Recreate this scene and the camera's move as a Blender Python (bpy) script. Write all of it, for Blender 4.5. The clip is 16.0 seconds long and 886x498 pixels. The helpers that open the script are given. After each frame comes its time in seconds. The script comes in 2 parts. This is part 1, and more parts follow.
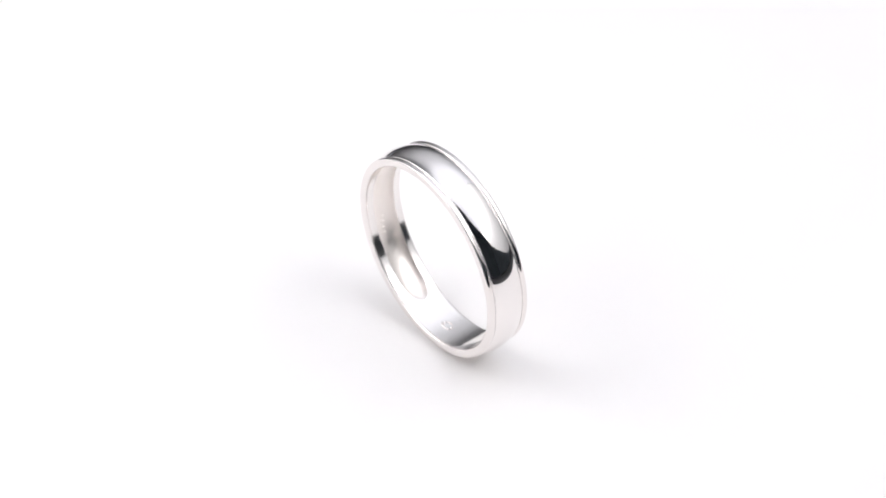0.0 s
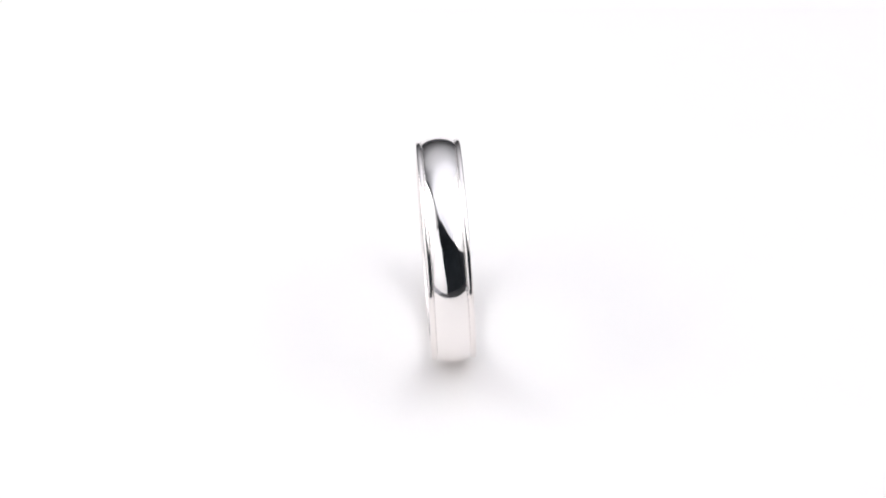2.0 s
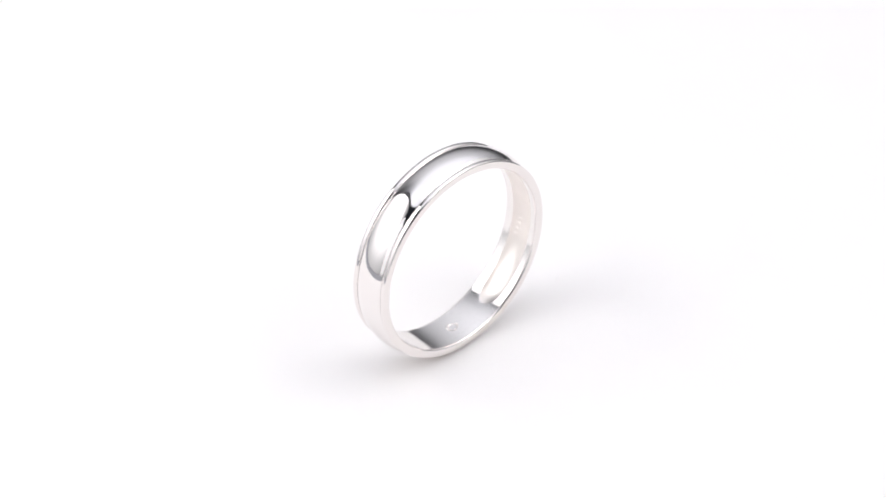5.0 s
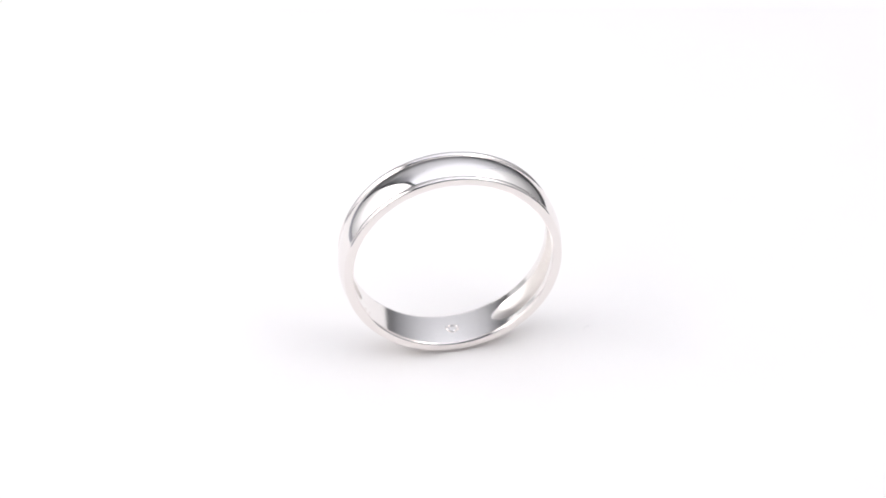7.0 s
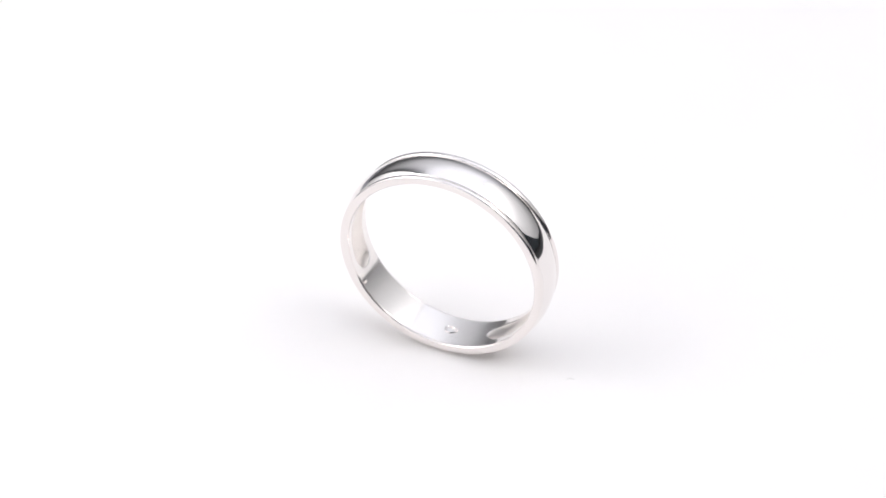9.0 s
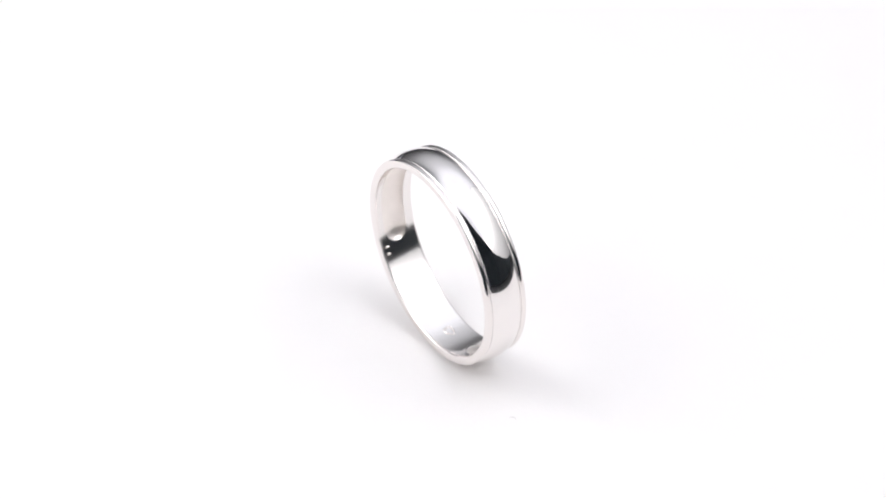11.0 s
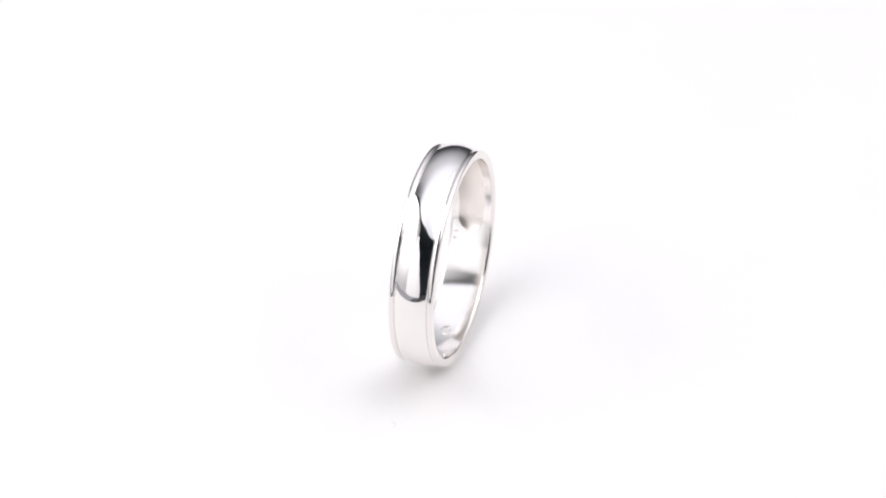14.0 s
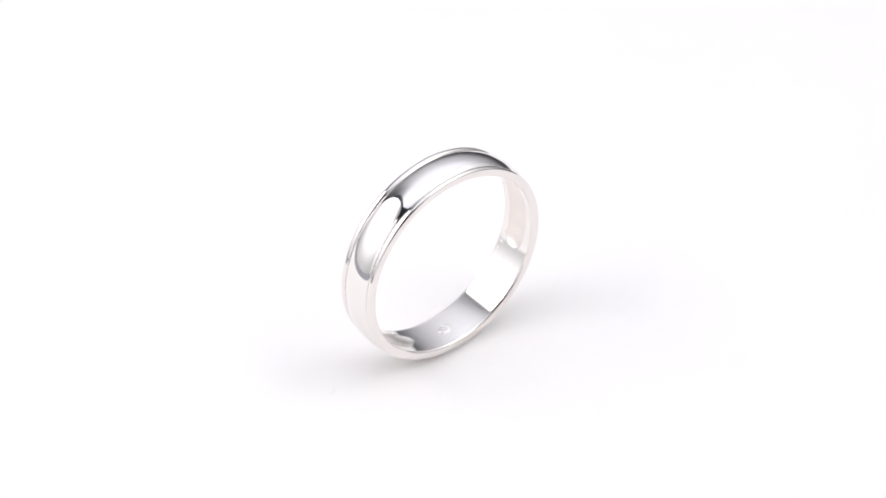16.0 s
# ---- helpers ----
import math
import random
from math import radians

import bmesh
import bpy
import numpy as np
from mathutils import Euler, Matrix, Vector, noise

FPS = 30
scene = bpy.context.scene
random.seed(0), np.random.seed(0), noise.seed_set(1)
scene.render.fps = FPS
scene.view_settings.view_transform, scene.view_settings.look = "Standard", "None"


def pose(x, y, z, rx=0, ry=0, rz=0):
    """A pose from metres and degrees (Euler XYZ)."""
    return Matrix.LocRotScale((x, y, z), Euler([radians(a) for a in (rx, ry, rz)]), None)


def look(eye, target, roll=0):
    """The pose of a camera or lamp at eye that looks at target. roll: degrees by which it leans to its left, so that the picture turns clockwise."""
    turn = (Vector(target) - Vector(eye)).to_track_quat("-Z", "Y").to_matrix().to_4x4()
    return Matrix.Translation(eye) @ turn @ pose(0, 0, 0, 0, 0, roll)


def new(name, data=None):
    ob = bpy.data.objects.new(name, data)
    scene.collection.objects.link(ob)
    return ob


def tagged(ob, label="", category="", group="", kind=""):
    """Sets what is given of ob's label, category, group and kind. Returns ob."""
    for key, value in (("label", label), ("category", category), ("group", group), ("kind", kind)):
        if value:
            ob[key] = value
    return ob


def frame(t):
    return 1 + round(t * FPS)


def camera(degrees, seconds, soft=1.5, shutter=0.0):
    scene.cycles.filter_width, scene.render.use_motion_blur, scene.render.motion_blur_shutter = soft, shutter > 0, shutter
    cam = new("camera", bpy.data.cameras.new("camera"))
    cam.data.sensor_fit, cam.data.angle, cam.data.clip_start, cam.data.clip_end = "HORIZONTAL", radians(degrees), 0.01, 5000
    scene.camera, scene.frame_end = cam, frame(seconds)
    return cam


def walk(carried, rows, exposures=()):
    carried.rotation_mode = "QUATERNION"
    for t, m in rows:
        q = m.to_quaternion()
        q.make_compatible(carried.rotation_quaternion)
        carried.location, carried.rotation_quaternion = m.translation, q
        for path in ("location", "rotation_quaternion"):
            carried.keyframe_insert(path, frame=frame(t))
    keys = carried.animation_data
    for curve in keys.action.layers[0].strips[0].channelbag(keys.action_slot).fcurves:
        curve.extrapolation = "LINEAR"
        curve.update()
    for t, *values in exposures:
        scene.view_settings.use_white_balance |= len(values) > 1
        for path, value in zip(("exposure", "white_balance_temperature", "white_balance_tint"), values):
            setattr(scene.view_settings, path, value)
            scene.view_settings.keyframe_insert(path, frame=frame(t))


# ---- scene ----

# ---------------------------------------------------------------- camera: it stands still, a long lens half a metre from the ring
cam = camera(10.665, 16.0, soft=1.7)
EL, DIST = radians(40.2), 0.43198
AIM = Vector((-0.000170, 0.0, 0.010500))
EYE = AIM - DIST * Vector((0, math.cos(EL), -math.sin(EL)))
STAND = look(EYE, AIM, -2.71)
cam.data.dof.use_dof, cam.data.dof.focus_distance, cam.data.dof.aperture_fstop = True, DIST - 0.003, 26.0
walk(cam, [(0.0, STAND), (16.0, STAND)])

# turning of the platter and of what stands on it, degrees, clockwise from above
RATE, PHASE = -16.7335, -1.91
RING_R, RING_W = 0.010070, 0.00408
LEAN = -0.715
PLATTER_TOP = -0.00022    # the domed middle stands a little prouder than the edges


def turn(t):
    return PHASE + RATE * (t - 7.6)


# ---------------------------------------------------------------- world and light: a dark room, lit by the tent's glowing panels
world = bpy.data.worlds.new("world")
scene.world = world
world.use_nodes = True
world.node_tree.nodes["Background"].inputs[0].default_value = (0.030, 0.038, 0.043, 1)
world.node_tree.nodes["Background"].inputs[1].default_value = 1.0
scene.view_settings.exposure = 0.0
SIDE_GLOW, TOP_GLOW = 5.62, 1.50


# ---------------------------------------------------------------- materials
def material(name, color, rough=0.5, metal=0.0, mottle=0.0, mottle_scale=40.0, grain=0.0, grain_scale=2000.0, rough_var=0.0):
    m = bpy.data.materials.new(name)
    m.use_nodes = True
    nt = m.node_tree
    b = nt.nodes["Principled BSDF"]
    b.inputs["Base Color"].default_value = (*color, 1)
    b.inputs["Roughness"].default_value = rough
    b.inputs["Metallic"].default_value = metal
    co = nt.nodes.new("ShaderNodeTexCoord")
    if mottle:
        n = nt.nodes.new("ShaderNodeTexNoise")
        n.inputs["Scale"].default_value, n.inputs["Detail"].default_value = mottle_scale, 5
        nt.links.new(co.outputs["Object"], n.inputs["Vector"])
        r = nt.nodes.new("ShaderNodeValToRGB")
        r.color_ramp.elements[0].position, r.color_ramp.elements[1].position = 0.3, 0.7
        r.color_ramp.elements[0].color = (*[c * (1 - mottle) for c in color], 1)
        r.color_ramp.elements[1].color = (*[min(1, c * (1 + mottle)) for c in color], 1)
        nt.links.new(n.outputs["Fac"], r.inputs["Fac"])
        nt.links.new(r.outputs["Color"], b.inputs["Base Color"])
    if rough_var:
        n = nt.nodes.new("ShaderNodeTexNoise")
        n.inputs["Scale"].default_value, n.inputs["Detail"].default_value = mottle_scale * 6, 4
        nt.links.new(co.outputs["Object"], n.inputs["Vector"])
        r = nt.nodes.new("ShaderNodeMapRange")
        r.inputs["To Min"].default_value, r.inputs["To Max"].default_value = max(0, rough - rough_var), rough + rough_var
        nt.links.new(n.outputs["Fac"], r.inputs["Value"])
        nt.links.new(r.outputs["Result"], b.inputs["Roughness"])
    if grain:
        n = nt.nodes.new("ShaderNodeTexNoise")
        n.inputs["Scale"].default_value, n.inputs["Detail"].default_value = grain_scale, 3
        nt.links.new(co.outputs["Object"], n.inputs["Vector"])
        u = nt.nodes.new("ShaderNodeBump")
        u.inputs["Strength"].default_value, u.inputs["Distance"].default_value = 1.0, grain
        nt.links.new(n.outputs["Fac"], u.inputs["Height"])
        nt.links.new(u.outputs["Normal"], b.inputs["Normal"])
    return m


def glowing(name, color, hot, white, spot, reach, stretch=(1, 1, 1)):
    """White diffusing cloth that glows by itself: a lamp's pool of light is painted into its emission, brightest at
    spot, dimmer with the distance from it, down to none. white: its own paleness.
    """
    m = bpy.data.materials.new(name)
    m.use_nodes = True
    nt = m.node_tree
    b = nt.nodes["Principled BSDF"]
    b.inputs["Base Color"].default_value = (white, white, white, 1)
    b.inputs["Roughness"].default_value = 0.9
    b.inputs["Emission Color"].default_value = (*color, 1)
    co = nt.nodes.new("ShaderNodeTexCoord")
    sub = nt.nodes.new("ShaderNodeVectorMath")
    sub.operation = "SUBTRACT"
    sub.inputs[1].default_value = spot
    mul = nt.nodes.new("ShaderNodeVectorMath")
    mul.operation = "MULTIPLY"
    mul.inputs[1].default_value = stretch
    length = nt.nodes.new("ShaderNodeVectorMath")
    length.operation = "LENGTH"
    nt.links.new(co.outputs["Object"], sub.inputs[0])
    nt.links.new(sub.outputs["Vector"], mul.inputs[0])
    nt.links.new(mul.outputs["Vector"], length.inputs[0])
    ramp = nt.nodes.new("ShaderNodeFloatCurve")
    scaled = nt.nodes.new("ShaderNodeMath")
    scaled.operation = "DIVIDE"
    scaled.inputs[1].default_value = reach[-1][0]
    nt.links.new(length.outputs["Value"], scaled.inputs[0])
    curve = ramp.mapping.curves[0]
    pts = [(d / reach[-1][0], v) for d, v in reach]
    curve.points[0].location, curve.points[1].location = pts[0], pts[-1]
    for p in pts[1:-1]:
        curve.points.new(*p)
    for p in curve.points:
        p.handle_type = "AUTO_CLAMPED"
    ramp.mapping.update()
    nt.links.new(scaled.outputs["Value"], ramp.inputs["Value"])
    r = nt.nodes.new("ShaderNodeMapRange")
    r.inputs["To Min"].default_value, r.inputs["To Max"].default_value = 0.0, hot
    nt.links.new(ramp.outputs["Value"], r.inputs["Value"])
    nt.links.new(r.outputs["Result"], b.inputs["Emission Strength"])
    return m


SILVER = material("polished_silver", (0.872, 0.838, 0.820), 0.062, 1.0, grain=0.0000015, grain_scale=900.0, rough_var=0.02)
SILVER_RIM = material("polished_silver_edge", (0.850, 0.808, 0.785), 0.065, 1.0, grain=0.000004, grain_scale=2200.0, rough_var=0.02)
SILVER_IN = material("inner_silver", (0.875, 0.842, 0.820), 0.135, 1.0, grain=0.000002, grain_scale=700.0, rough_var=0.03)
SILVER_HOLLOW = material("satin_silver", (0.860, 0.803, 0.758), 0.33, 1.0, mottle=0.03, mottle_scale=500.0, grain=0.000006, grain_scale=1500.0, rough_var=0.05)
SILVER_CUT = material("cut_silver", (0.93, 0.90, 0.88), 0.10, 1.0, grain=0.00009, grain_scale=4200.0, rough_var=0.05)
WHITE = material("matt_white_acrylic", (0.855, 0.826, 0.806), 0.55, 0.0, mottle=0.008, mottle_scale=60.0, grain=0.00001, grain_scale=1800.0)
BLACK_CLOTH = material("dark_table_cloth", (0.05, 0.05, 0.055), 0.9, 0.0, mottle=0.3, mottle_scale=20.0, grain=0.0004, grain_scale=900.0)
GREY_CLOTH = material("grey_mat_cloth", (0.30, 0.30, 0.32), 0.9, 0.0, mottle=0.06, mottle_scale=9.0, grain=0.0003, grain_scale=700.0)
DARK_WALL = material("grey_wall_paint", (0.40, 0.45, 0.49), 0.8, 0.0, mottle=0.1, mottle_scale=2.0, grain=0.001, grain_scale=80.0)
BLACK_METAL = material("black_frame_metal", (0.02, 0.02, 0.022), 0.4, 0.6, rough_var=0.1)
DUST = material("dust_fibre", (0.70, 0.68, 0.66), 0.8, mottle=0.1, mottle_scale=4000.0)
# distances in metres from the bright spot painted on each cloth, and the share of its glow given there
GLOW_LEFT = glowing("lit_cloth_west", (0.965, 0.968, 1.0), 0.93 * SIDE_GLOW, 0.15, (-0.27, 0.02, 0.30),
                    [(0.0, 1.0), (0.06, 0.85), (0.13, 0.40), (0.20, 0.26), (0.25, 0.19), (0.30, 0.12), (0.45, 0.06)], (1, 0.75, 1))
GLOW_RIGHT = glowing("lit_cloth_east", (0.965, 0.968, 1.0), SIDE_GLOW, 0.15, (0.27, -0.08, 0.37),
                     [(0.0, 1.0), (0.06, 0.85), (0.10, 0.50), (0.13, 0.30), (0.165, 0.215), (0.21, 0.158), (0.24, 0.132), (0.30, 0.095), (0.34, 0.064), (0.45, 0.02)], (1, 0.5, 1))
# the fade down the back is painted emission, set by the ring's reflections
GLOW_TOP = glowing("glowing_cloth_roof", (0.885, 0.905, 1.0), TOP_GLOW, 0.32, (0.25, -0.05, 0.50),
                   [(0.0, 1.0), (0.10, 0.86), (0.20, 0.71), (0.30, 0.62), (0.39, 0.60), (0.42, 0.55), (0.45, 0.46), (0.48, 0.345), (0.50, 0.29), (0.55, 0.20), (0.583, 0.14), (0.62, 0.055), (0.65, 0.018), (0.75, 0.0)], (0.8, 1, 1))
# glow added to the front card, so the silver mirrors it whiter
GLOW_CARD = glowing("glowing_card", (0.985, 0.98, 1.0), 0.50, 0.80, (-0.19, -0.262, 0.05),
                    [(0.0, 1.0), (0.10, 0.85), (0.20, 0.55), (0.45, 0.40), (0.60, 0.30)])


# ---------------------------------------------------------------- building
def mesh_of(name, bm, mat, smooth=True):
    me = bpy.data.meshes.new(name)
    bm.to_mesh(me)
    bm.free()
    me.materials.append(mat)
    for p in me.polygons:
        p.use_smooth = smooth
    return me


def part(name, bm, mat, parent, label="", smooth=True):
    ob = new(name, mesh_of(name, bm, mat, smooth))
    ob.parent = parent
    if label:
        tagged(ob, label)
    return ob


def lathe_y(profile, n=360, centre=(0, 0, 0)):
    """Sweeps a profile of (y, radius) round the y axis."""
    bm = bmesh.new()
    cx, cy, cz = centre
    rows = []
    for i in range(n):
        a = 2 * math.pi * i / n
        rows.append([bm.verts.new((cx + r * math.cos(a), cy + y, cz + r * math.sin(a))) for y, r in profile])
    m = len(profile)
    for i in range(n):
        p, q = rows[i], rows[(i + 1) % n]
        for j in range(m):
            k = (j + 1) % m
            bm.faces.new((p[j], p[k], q[k], q[j]))
    bmesh.ops.recalc_face_normals(bm, faces=bm.faces)
    return bm


def lathe_z(profile, n=192):
    """Sweeps a profile of (radius, z) round the z axis, with caps."""
    bm = bmesh.new()
    rows = [[bm.verts.new((r * math.cos(2 * math.pi * i / n), r * math.sin(2 * math.pi * i / n), z)) for r, z in profile] for i in range(n)]
    for i in range(n):
        p, q = rows[i], rows[(i + 1) % n]
        for j in range(len(profile) - 1):
            bm.faces.new((p[j], q[j], q[j + 1], p[j + 1]))
    bm.faces.new([r[-1] for r in rows])
    bm.faces.new([r[0] for r in reversed(rows)])
    bmesh.ops.recalc_face_normals(bm, faces=bm.faces)
    return bm


def box(bm, lo, hi, bevel=0.0):
    size = [h - l for l, h in zip(lo, hi)]
    mid = [(h + l) / 2 for l, h in zip(lo, hi)]
    made = bmesh.ops.create_cube(bm, size=1.0)["verts"]
    bmesh.ops.scale(bm, vec=size, verts=made)
    bmesh.ops.translate(bm, vec=mid, verts=made)
    if bevel:
        edges = list({e for v in made for e in v.link_edges})
        bmesh.ops.bevel(bm, geom=edges, offset=bevel, segments=2, affect="EDGES")
    return bm


def boxed(lo, hi, bevel=0.0):
    return box(bmesh.new(), lo, hi, bevel)


# ---------------------------------------------------------------- the room and the table
def room():
    floor = new("floor", mesh_of("floor", boxed((-1.8, -2.0, -0.80), (1.8, 1.6, -0.76)), DARK_WALL, False))
    tagged(floor, "grey plain floor of the unlit room", kind="structure")
    ceiling = new("ceiling", mesh_of("ceiling", boxed((-1.8, -2.0, 1.70), (1.8, 1.6, 1.75)), DARK_WALL, False))
    tagged(ceiling, "grey plain ceiling of the unlit room", kind="structure")
    for name, lo, hi in (("wall_north", (-1.9, 1.6, -0.8), (1.9, 1.7, 1.75)), ("wall_south", (-1.9, -2.1, -0.8), (1.9, -2.0, 1.75)),
                         ("wall_west", (-1.9, -2.0, -0.8), (-1.8, 1.6, 1.75)), ("wall_east", (1.8, -2.0, -0.8), (1.9, 1.6, 1.75))):
        tagged(new(name, mesh_of(name, boxed(lo, hi), DARK_WALL, False)), "grey plain wall of the unlit room", kind="structure")


def table():
    t = new("table")
    tagged(t, "table covered in dark cloth under the photo tent", "table")
    t.location = (0, 0, -0.76)
    part("tabletop", boxed((-0.60, -0.45, 0.720), (0.60, 0.50, 0.745), 0.004), BLACK_CLOTH, t)
    for x in (-0.56, 0.56):
        for y in (-0.41, 0.46):
            part("leg", boxed((x - 0.025, y - 0.025, 0.0), (x + 0.025, y + 0.025, 0.720), 0.003), BLACK_METAL, t)


# ---------------------------------------------------------------- the turning platter
def turntable():
    t = new("turntable")
    tagged(t, "round matt white turning platter under the ring", "turntable")
    t.location = (0, 0, PLATTER_TOP)
    part("platter", lathe_z([(0.079, -0.0060), (0.0800, -0.0052), (0.0800, -0.0008), (0.0797, -0.0002), (0.0790, 0.0)]), WHITE, t)
    part("base", lathe_z([(0.058, -0.01476), (0.060, -0.0143), (0.060, -0.0075), (0.058, -0.0062)]), BLACK_METAL, t)
    return t


# ---------------------------------------------------------------- the ring
HOLLOW, HOLLOW_DEPTH, SHIFT = 0.00122, 0.00027, 0.00008      # half width and depth of the trough round the inner face, and how far it lies off the middle
TIP_EAST, TIP_WEST = -67.0, -155.5           # degrees on the ring at which the trough ends, either side of the solid foot


def trough(angle, s):
    """Depth of the trough inside the ring, at degrees round it and metres across it."""
    east = (angle - TIP_EAST) % 360
    west = (TIP_WEST + 360 - TIP_EAST) - east
    if west < 0:
        return 0.0
    open_east, open_west = min(1.0, east / 15.0), min(1.0, west / 8.0)
    half = HOLLOW * math.sqrt(1 - (1 - open_east) ** 2) * math.sqrt(1 - (1 - open_west) ** 2)
    if half < 1e-6 or abs(s) >= half:
        return 0.0
    u = 1 - (s / half) ** 2
    return HOLLOW_DEPTH * (half / HOLLOW) ** 1.4 * u * (1 - 0.35 * (1 - u) ** 4)


def hollowed_sleeve(inner, half, centre, n=720, m=65):
    """The inner face of the ring, a sleeve with a shallow trough in it."""
    bm = bmesh.new()
    cx, cy, cz = centre
    rows = []
    for i in range(n):
        a = 2 * math.pi * i / n
        row = []
        for j in range(m):
            s = half * (2 * j / (m - 1) - 1)
            row.append((s, inner + 0.03e-3 * (s / half) ** 2 + trough(math.degrees(a), s + SHIFT)))
        row += [(half, inner + 0.10e-3), (half, inner + 0.60e-3), (-half, inner + 0.60e-3), (-half, inner + 0.10e-3)]
        rows.append([bm.verts.new((cx + r * math.cos(a), cy + s, cz + r * math.sin(a))) for s, r in row])
    k = len(rows[0])
    for i in range(n):
        p, q = rows[i], rows[(i + 1) % n]
        for j in range(k):
            f = bm.faces.new((p[j], p[(j + 1) % k], q[(j + 1) % k], q[j]))
            if j < m - 1 and trough(360 * (i + 0.5) / n, half * (2 * (j + 0.5) / (m - 1) - 1) + SHIFT) > 0.00002:
                f.material_index = 1
    bmesh.ops.recalc_face_normals(bm, faces=bm.faces)
    return bm


def hallmarks(parent, inner, centre):
    """Worn struck marks on the inner face: small rounded ridges across it, at degrees round the ring and millimetres across."""
    mm = 0.001
    for name, ticks in (("hallmark", [(-11.5, 0.30, 0.30), (-14.6, 0.36, 0.34), (-18.0, 0.42, 0.30), (-21.4, 0.50, 0.34)]),
                        ("hallmark", [(-164.5, -0.45, 0.24), (-166.2, 0.12, 0.22), (-163.8, 0.72, 0.24), (-153.8, -1.40, 0.26), (-149.6, -1.42, 0.22)])):
        bm = bmesh.new()
        for angle, across, length in ticks:
            rows = []
            base = inner + trough(angle, across * mm + SHIFT) + 0.01 * mm
            for i in range(13):
                g = math.pi * i / 12
                row = []
                for j in range(10):
                    k = 2 * math.pi * j / 10
                    wide = 0.11 * mm * math.sin(g) + 1e-7
                    a = radians(angle) + wide * math.cos(k) / inner
                    r = base - 0.6 * wide * math.sin(k)
                    row.append(bm.verts.new((centre[0] + r * math.cos(a), centre[1] + across * mm - length * mm * math.cos(g), centre[2] + r * math.sin(a))))
                rows.append(row)
            for p, q in zip(rows, rows[1:]):
                for j in range(10):
                    bm.faces.new((p[j], p[(j + 1) % 10], q[(j + 1) % 10], q[j]))
        bmesh.ops.recalc_face_normals(bm, faces=bm.faces)
        part(name, bm, SILVER_HOLLOW, parent, "worn unreadable struck marks")


def ring():
    t = new("ring")
    tagged(t, "polished silver band ring with domed middle and raised edges", "ring")
    c = (0, 0, RING_R)
    mm = 0.001
    h = RING_W / 2
    inner = RING_R - 0.92 * mm
    half = 1.47 * mm            # half width of the domed middle
    bow = 0.345 * mm            # how far its shoulders fall
    crown = RING_R + 0.23 * mm
    dome = []
    for i in range(41):
        s = -half + 2 * half * i / 40
        dome.append((s, crown - bow * abs(s / half) ** 2.15))
    low = dome[0][1] - 0.03 * mm
    body = [(-half - 0.02 * mm, low)] + dome + [(half + 0.02 * mm, low), (half + 0.06 * mm, inner + 0.5 * mm), (-half - 0.06 * mm, inner + 0.5 * mm)]
    part("domed_band", lathe_y(body, 360, c), SILVER, t)
    sleeve = part("inner_sleeve", hollowed_sleeve(inner, h - 0.22 * mm, c), SILVER_IN, t, "inner face hollowed along its middle but for the foot")
    sleeve.data.materials.append(SILVER_HOLLOW)
    hallmarks(t, inner, c)
    for sign in (-1, 1):
        # rounded raised edge: from the groove out to the flank and in again
        a, b = half + 0.05 * mm, h
        prof = []
        w = (b - a) / 2
        for i in range(17):
            g = math.pi * i / 16
            prof.append((sign * (a + w - w * math.cos(g)), RING_R - 0.22 * mm + 0.20 * mm * math.sin(g) ** 0.8))
        for i in range(9):
            g = math.pi / 2 * i / 8
            prof.append((sign * (b - 0.24 * mm * (1 - math.cos(g))), inner + 0.24 * mm - 0.22 * mm * math.sin(g)))
        prof.append((sign * a, inner + 0.15 * mm))
        part("raised_edge", lathe_y(prof, 360, c), SILVER_RIM, t, "rounded bright raised edge")
        cut = [(sign * (half - 0.01 * mm), low - 0.10 * mm), (sign * (half - 0.01 * mm), low), (sign * (half + 0.03 * mm), low - 0.015 * mm),
               (sign * (half + 0.09 * mm), low + 0.01 * mm), (sign * (half + 0.09 * mm), low - 0.10 * mm)]
        part("groove", lathe_y(cut, 360, c), SILVER_CUT, t, "fine uneven groove beside the raised edge")
    # an oval maker's stamp on the inner face, at the foot of the ring
    bm = bmesh.new()
    sides, steps = 10, 40
    loops = []
    for i in range(steps):
        g = 2 * math.pi * i / steps
        wob = 1 + 0.10 * math.sin(3 * g + 0.6)
        px, py = 0.52 * mm * wob * math.cos(g), 0.40 * mm * wob * math.sin(g)
        loop = []
        for j in range(sides):
            k = 2 * math.pi * j / sides
            r = 0.10 * mm * (1 + 0.35 * math.sin(2 * g + 1.0))
            qx, qy = px + r * math.cos(k) * math.cos(g), py + r * math.cos(k) * math.sin(g)
            a = -math.pi / 2 - 0.009 + qx / inner
            rad = inner + 0.006 * mm - 0.105 * mm * math.sin(k)
            loop.append(bm.verts.new((rad * math.cos(a), 0.04 * mm + qy, RING_R + rad * math.sin(a))))
        loops.append(loop)
    for i in range(steps):
        p, q = loops[i], loops[(i + 1) % steps]
        for j in range(sides):
            k = (j + 1) % sides
            bm.faces.new((p[j], p[k], q[k], q[j]))
    bmesh.ops.recalc_face_normals(bm, faces=bm.faces)
    part("stamp", bm, SILVER_RIM, t, "small oval stamped mark")
    return t


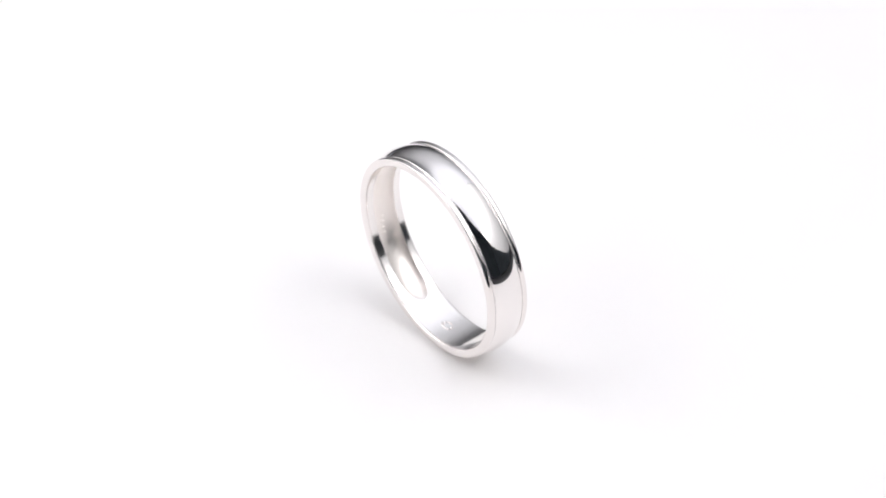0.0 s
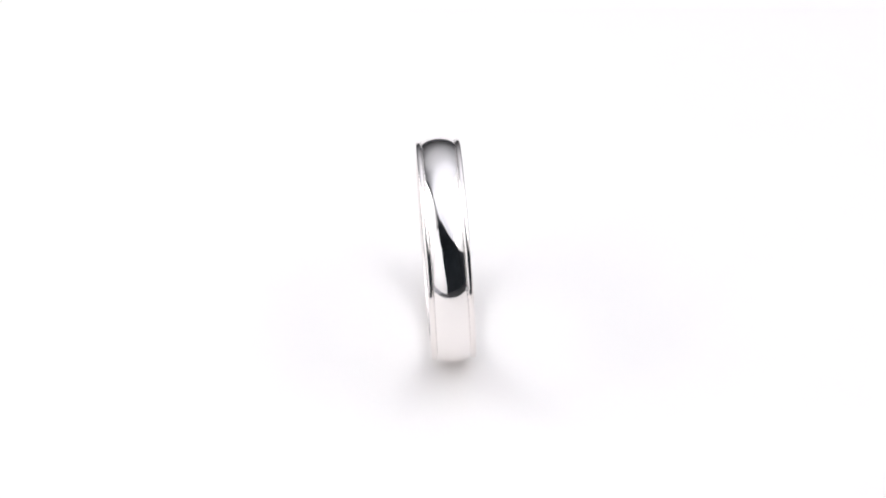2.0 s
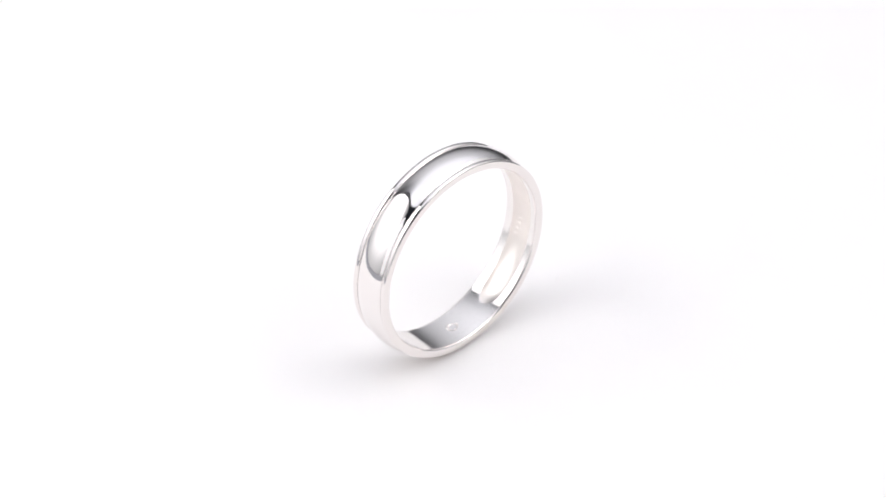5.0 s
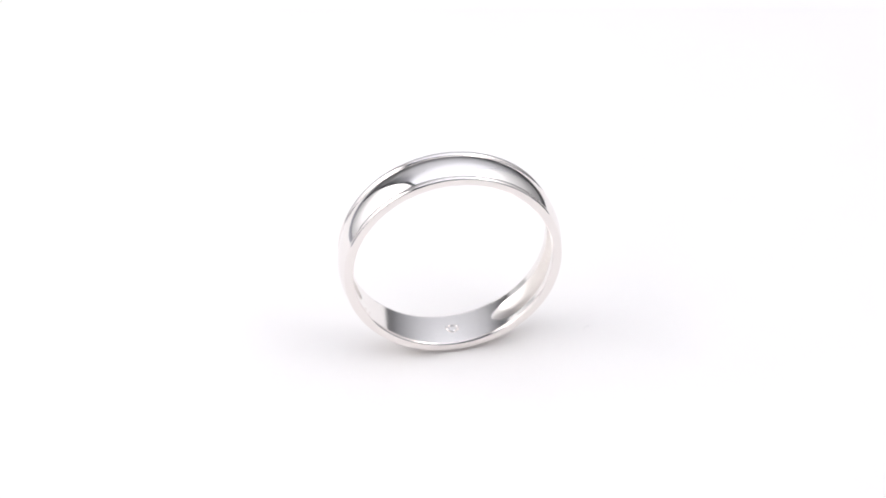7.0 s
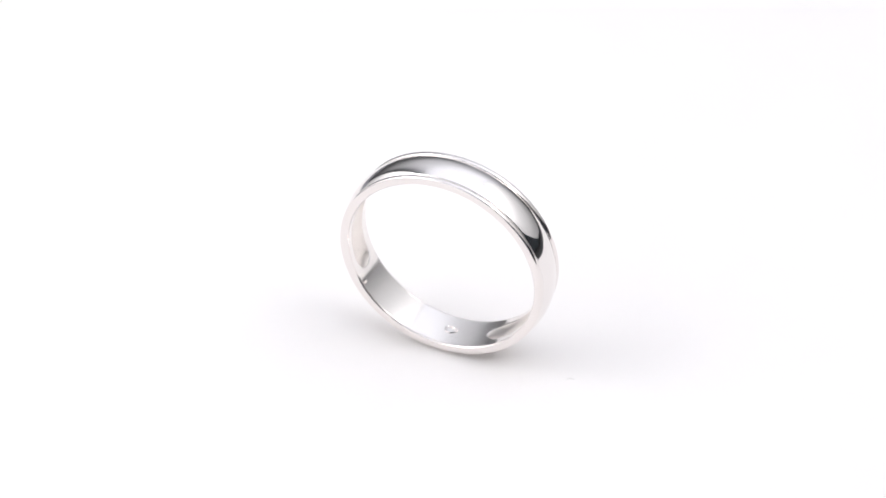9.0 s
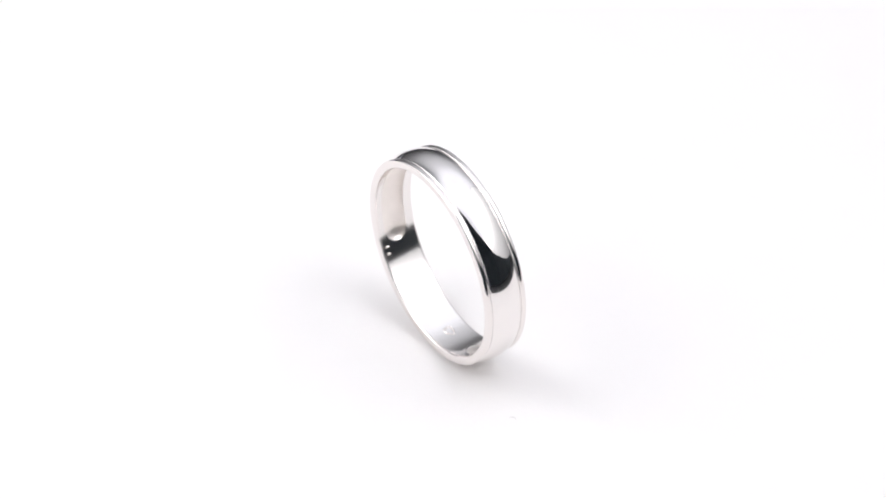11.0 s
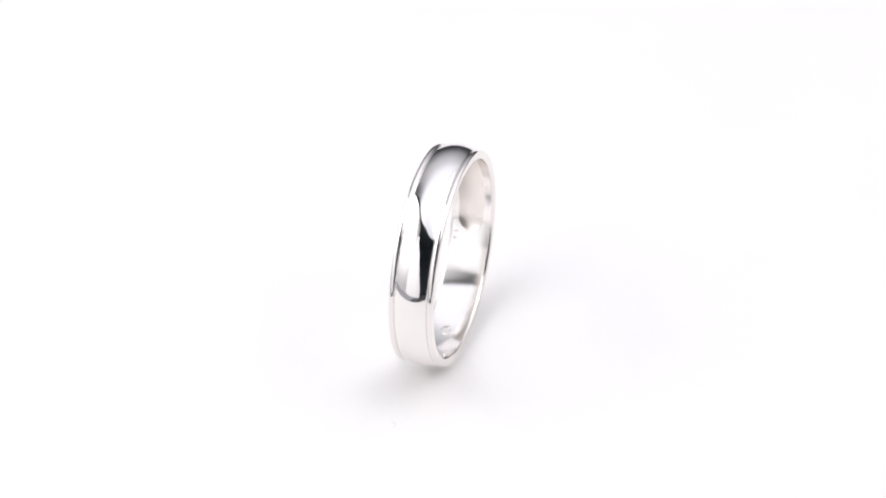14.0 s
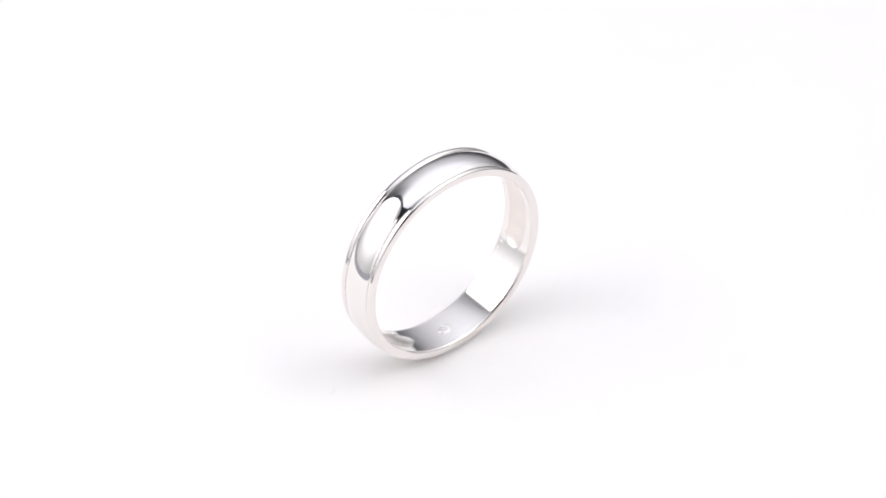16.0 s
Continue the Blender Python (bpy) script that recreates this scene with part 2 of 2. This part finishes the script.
# ---------------------------------------------------------------- a fibre of dust on the platter
def fibre():
    bm = bmesh.new()
    mm = 0.001
    loops = []
    for i in range(17):
        g = radians(-60 + 170 * i / 16)
        x, y, r = 0.27 * mm * math.cos(g), 0.33 * mm * math.sin(g), 0.022 * mm
        loops.append([bm.verts.new((x + r * math.cos(k * math.pi / 3) * math.cos(g), y + r * math.cos(k * math.pi / 3) * math.sin(g),
                                    r + r * math.sin(k * math.pi / 3))) for k in range(6)])
    for p, q in zip(loops, loops[1:]):
        for j in range(6):
            k = (j + 1) % 6
            bm.faces.new((p[j], p[k], q[k], q[j]))
    bm.faces.new(loops[0])
    bm.faces.new(list(reversed(loops[-1])))
    bmesh.ops.recalc_face_normals(bm, faces=bm.faces)
    return tagged(new("dust_fibre", mesh_of("dust_fibre", bm, DUST)), "tiny curled grey fibre of dust on the white platter", "dust")


# ---------------------------------------------------------------- the light tent
def strip(path, thick=0.003):
    """A sheet of rows (y at its left edge, y at its right edge, z, x left, x right)."""
    bm = bmesh.new()
    rows = []
    n = len(path)
    for i, (yl, yr, z, x0, x1) in enumerate(path):
        ya, za = path[max(0, i - 1)][1:3]
        yb, zb = path[min(n - 1, i + 1)][1:3]
        d = math.hypot(yb - ya, zb - za)
        ny, nz = -(zb - za) / d * thick, (yb - ya) / d * thick
        rows.append([bm.verts.new(c) for c in ((x0, yl, z), (x1, yr, z), (x1, yr + ny, z + nz), (x0, yl + ny, z + nz))])
    for p, q in zip(rows, rows[1:]):
        for j in range(4):
            k = (j + 1) % 4
            bm.faces.new((p[j], p[k], q[k], q[j]))
    bm.faces.new(rows[0])
    bm.faces.new(rows[-1])
    bmesh.ops.recalc_face_normals(bm, faces=bm.faces)
    return bm


def slab(outline, x0, x1):
    """A flat sheet with an outline in (y, z), from x0 to x1."""
    bm = bmesh.new()
    a = [bm.verts.new((x0, y, z)) for y, z in outline]
    b = [bm.verts.new((x1, y, z)) for y, z in outline]
    bm.faces.new(a)
    bm.faces.new(list(reversed(b)))
    for i in range(len(a)):
        k = (i + 1) % len(a)
        bm.faces.new((a[i], b[i], b[k], a[k]))
    bmesh.ops.recalc_face_normals(bm, faces=bm.faces)
    return bm


def tent():
    t = new("photo_tent")
    tagged(t, "open-fronted photo tent of lit white cloth on the table", "photo tent")
    foot = -0.015
    edge = [(-0.300, foot), (-0.300, 0.685), (-0.250, 0.690), (-0.170, 0.675), (-0.100, 0.638), (-0.050, 0.598), (0.000, 0.552), (0.040, 0.511), (0.080, 0.472),
            (0.110, 0.437), (0.137, 0.402), (0.163, 0.362), (0.190, 0.320), (0.214, 0.276), (0.242, 0.225), (0.270, 0.165), (0.300, 0.080), (0.300, foot)]
    rim = [(y * 1.02, z + (0.014 if z > 0.05 else 0.0)) for y, z in edge]
    bend = [(0.10 + 0.2192 * math.sin(radians(g)), 0.277 + 0.2192 * math.cos(radians(g))) for g in range(0, 91, 10)]
    part("border", slab(rim, -0.282, -0.274), BLACK_CLOTH, t, "black border of the side cloth", False)
    part("side_cloth", slab(edge, -0.273, -0.270), GLOW_LEFT, t, "white side cloth lit from outside", False)
    part("side_cloth", slab([(0.140, foot), (0.040, 0.008), (-0.040, 0.042), (-0.120, 0.095), (-0.185, 0.148), (-0.245, 0.21), (-0.305, 0.30), (-0.42, 0.496), (0.04, 0.4965)] + bend + [(0.3192, foot)], 0.270, 0.273), GLOW_RIGHT, t, "white side cloth lit from outside", False)
    path = [(-0.360, -0.440, 0.497, 0.110, 0.2696), (-0.310, -0.370, 0.497, 0.035, 0.2696), (-0.255, -0.285, 0.497, -0.015, 0.2696), (-0.210, -0.225, 0.497, -0.066, 0.2696),
            (-0.165, -0.170, 0.497, -0.126, 0.2696), (-0.120, -0.120, 0.497, -0.162, 0.2696), (-0.070, -0.070, 0.497, -0.186, 0.2696), (-0.020, -0.020, 0.497, -0.203, 0.2696),
            (0.040, 0.040, 0.497, -0.230, 0.2696)]
    for g in range(0, 91, 5):
        y, z = 0.10 + 0.22 * math.sin(radians(g)), 0.277 + 0.22 * math.cos(radians(g))
        path.append((y, y, z, -0.255 - 0.15 * g / 90, 0.2696))
    path += [(0.32, 0.32, 0.15, -0.405, 0.2696), (0.32, 0.32, -0.013, -0.405, 0.2696)]
    part("roof_cloth", strip(path), GLOW_TOP, t, "white roof and back cloth with a painted glow")
    for x in (-0.415, 0.285):
        part("post", boxed((x - 0.008, 0.337, foot), (x + 0.008, 0.353, 0.52), 0.002), BLACK_METAL, t)
    part("rail", boxed((-0.407, 0.339, 0.505), (0.277, 0.351, 0.520), 0.002), BLACK_METAL, t)
    mat = new("cloth_mat", mesh_of("cloth_mat", boxed((-0.262, -0.25, foot), (-0.084, 0.29, foot + 0.002), 0.0005), GREY_CLOTH, False))
    tagged(mat, "grey cloth mat beside the white platter", "mat")
    # unseen white card left of the lens, glowing by itself to fill the reflections
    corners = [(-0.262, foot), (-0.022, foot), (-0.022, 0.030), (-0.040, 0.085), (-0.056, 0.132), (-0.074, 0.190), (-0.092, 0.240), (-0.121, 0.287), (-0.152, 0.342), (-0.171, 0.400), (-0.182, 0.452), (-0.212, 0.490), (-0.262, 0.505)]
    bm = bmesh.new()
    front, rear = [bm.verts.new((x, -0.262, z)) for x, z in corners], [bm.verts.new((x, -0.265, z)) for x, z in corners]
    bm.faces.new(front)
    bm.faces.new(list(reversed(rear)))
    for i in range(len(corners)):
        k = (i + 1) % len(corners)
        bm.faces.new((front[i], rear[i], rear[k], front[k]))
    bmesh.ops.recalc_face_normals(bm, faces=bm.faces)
    part("reflector_card", bm, GLOW_CARD, t, "white reflector card with an added glow", False)


room()
table()
PLATTER = turntable()
RING = ring()
FIBRE = fibre()
tent()


def motions():
    rows, spin, drift = [], [], []
    for i in range(33):
        t = i * 0.5
        a = turn(t)
        centre = Vector((0.000430, -0.000060, RING_R * math.cos(radians(LEAN)) + RING_W / 2 * abs(math.sin(radians(LEAN)))))
        m = pose(0, 0, 0, 0, 0, a) @ Matrix.Translation(centre) @ pose(0, 0, 0, LEAN) @ Matrix.Translation((0, 0, -RING_R))
        rows.append((t, m))
        spin.append((t, pose(0, 0, PLATTER_TOP, 0, 0, a)))
        drift.append((t, pose(0, 0, PLATTER_TOP, 0, 0, a) @ pose(0.01275, -0.00144, 0, 0, 0, 100)))
    walk(RING, rows)
    walk(PLATTER, spin)
    walk(FIBRE, drift)


motions()
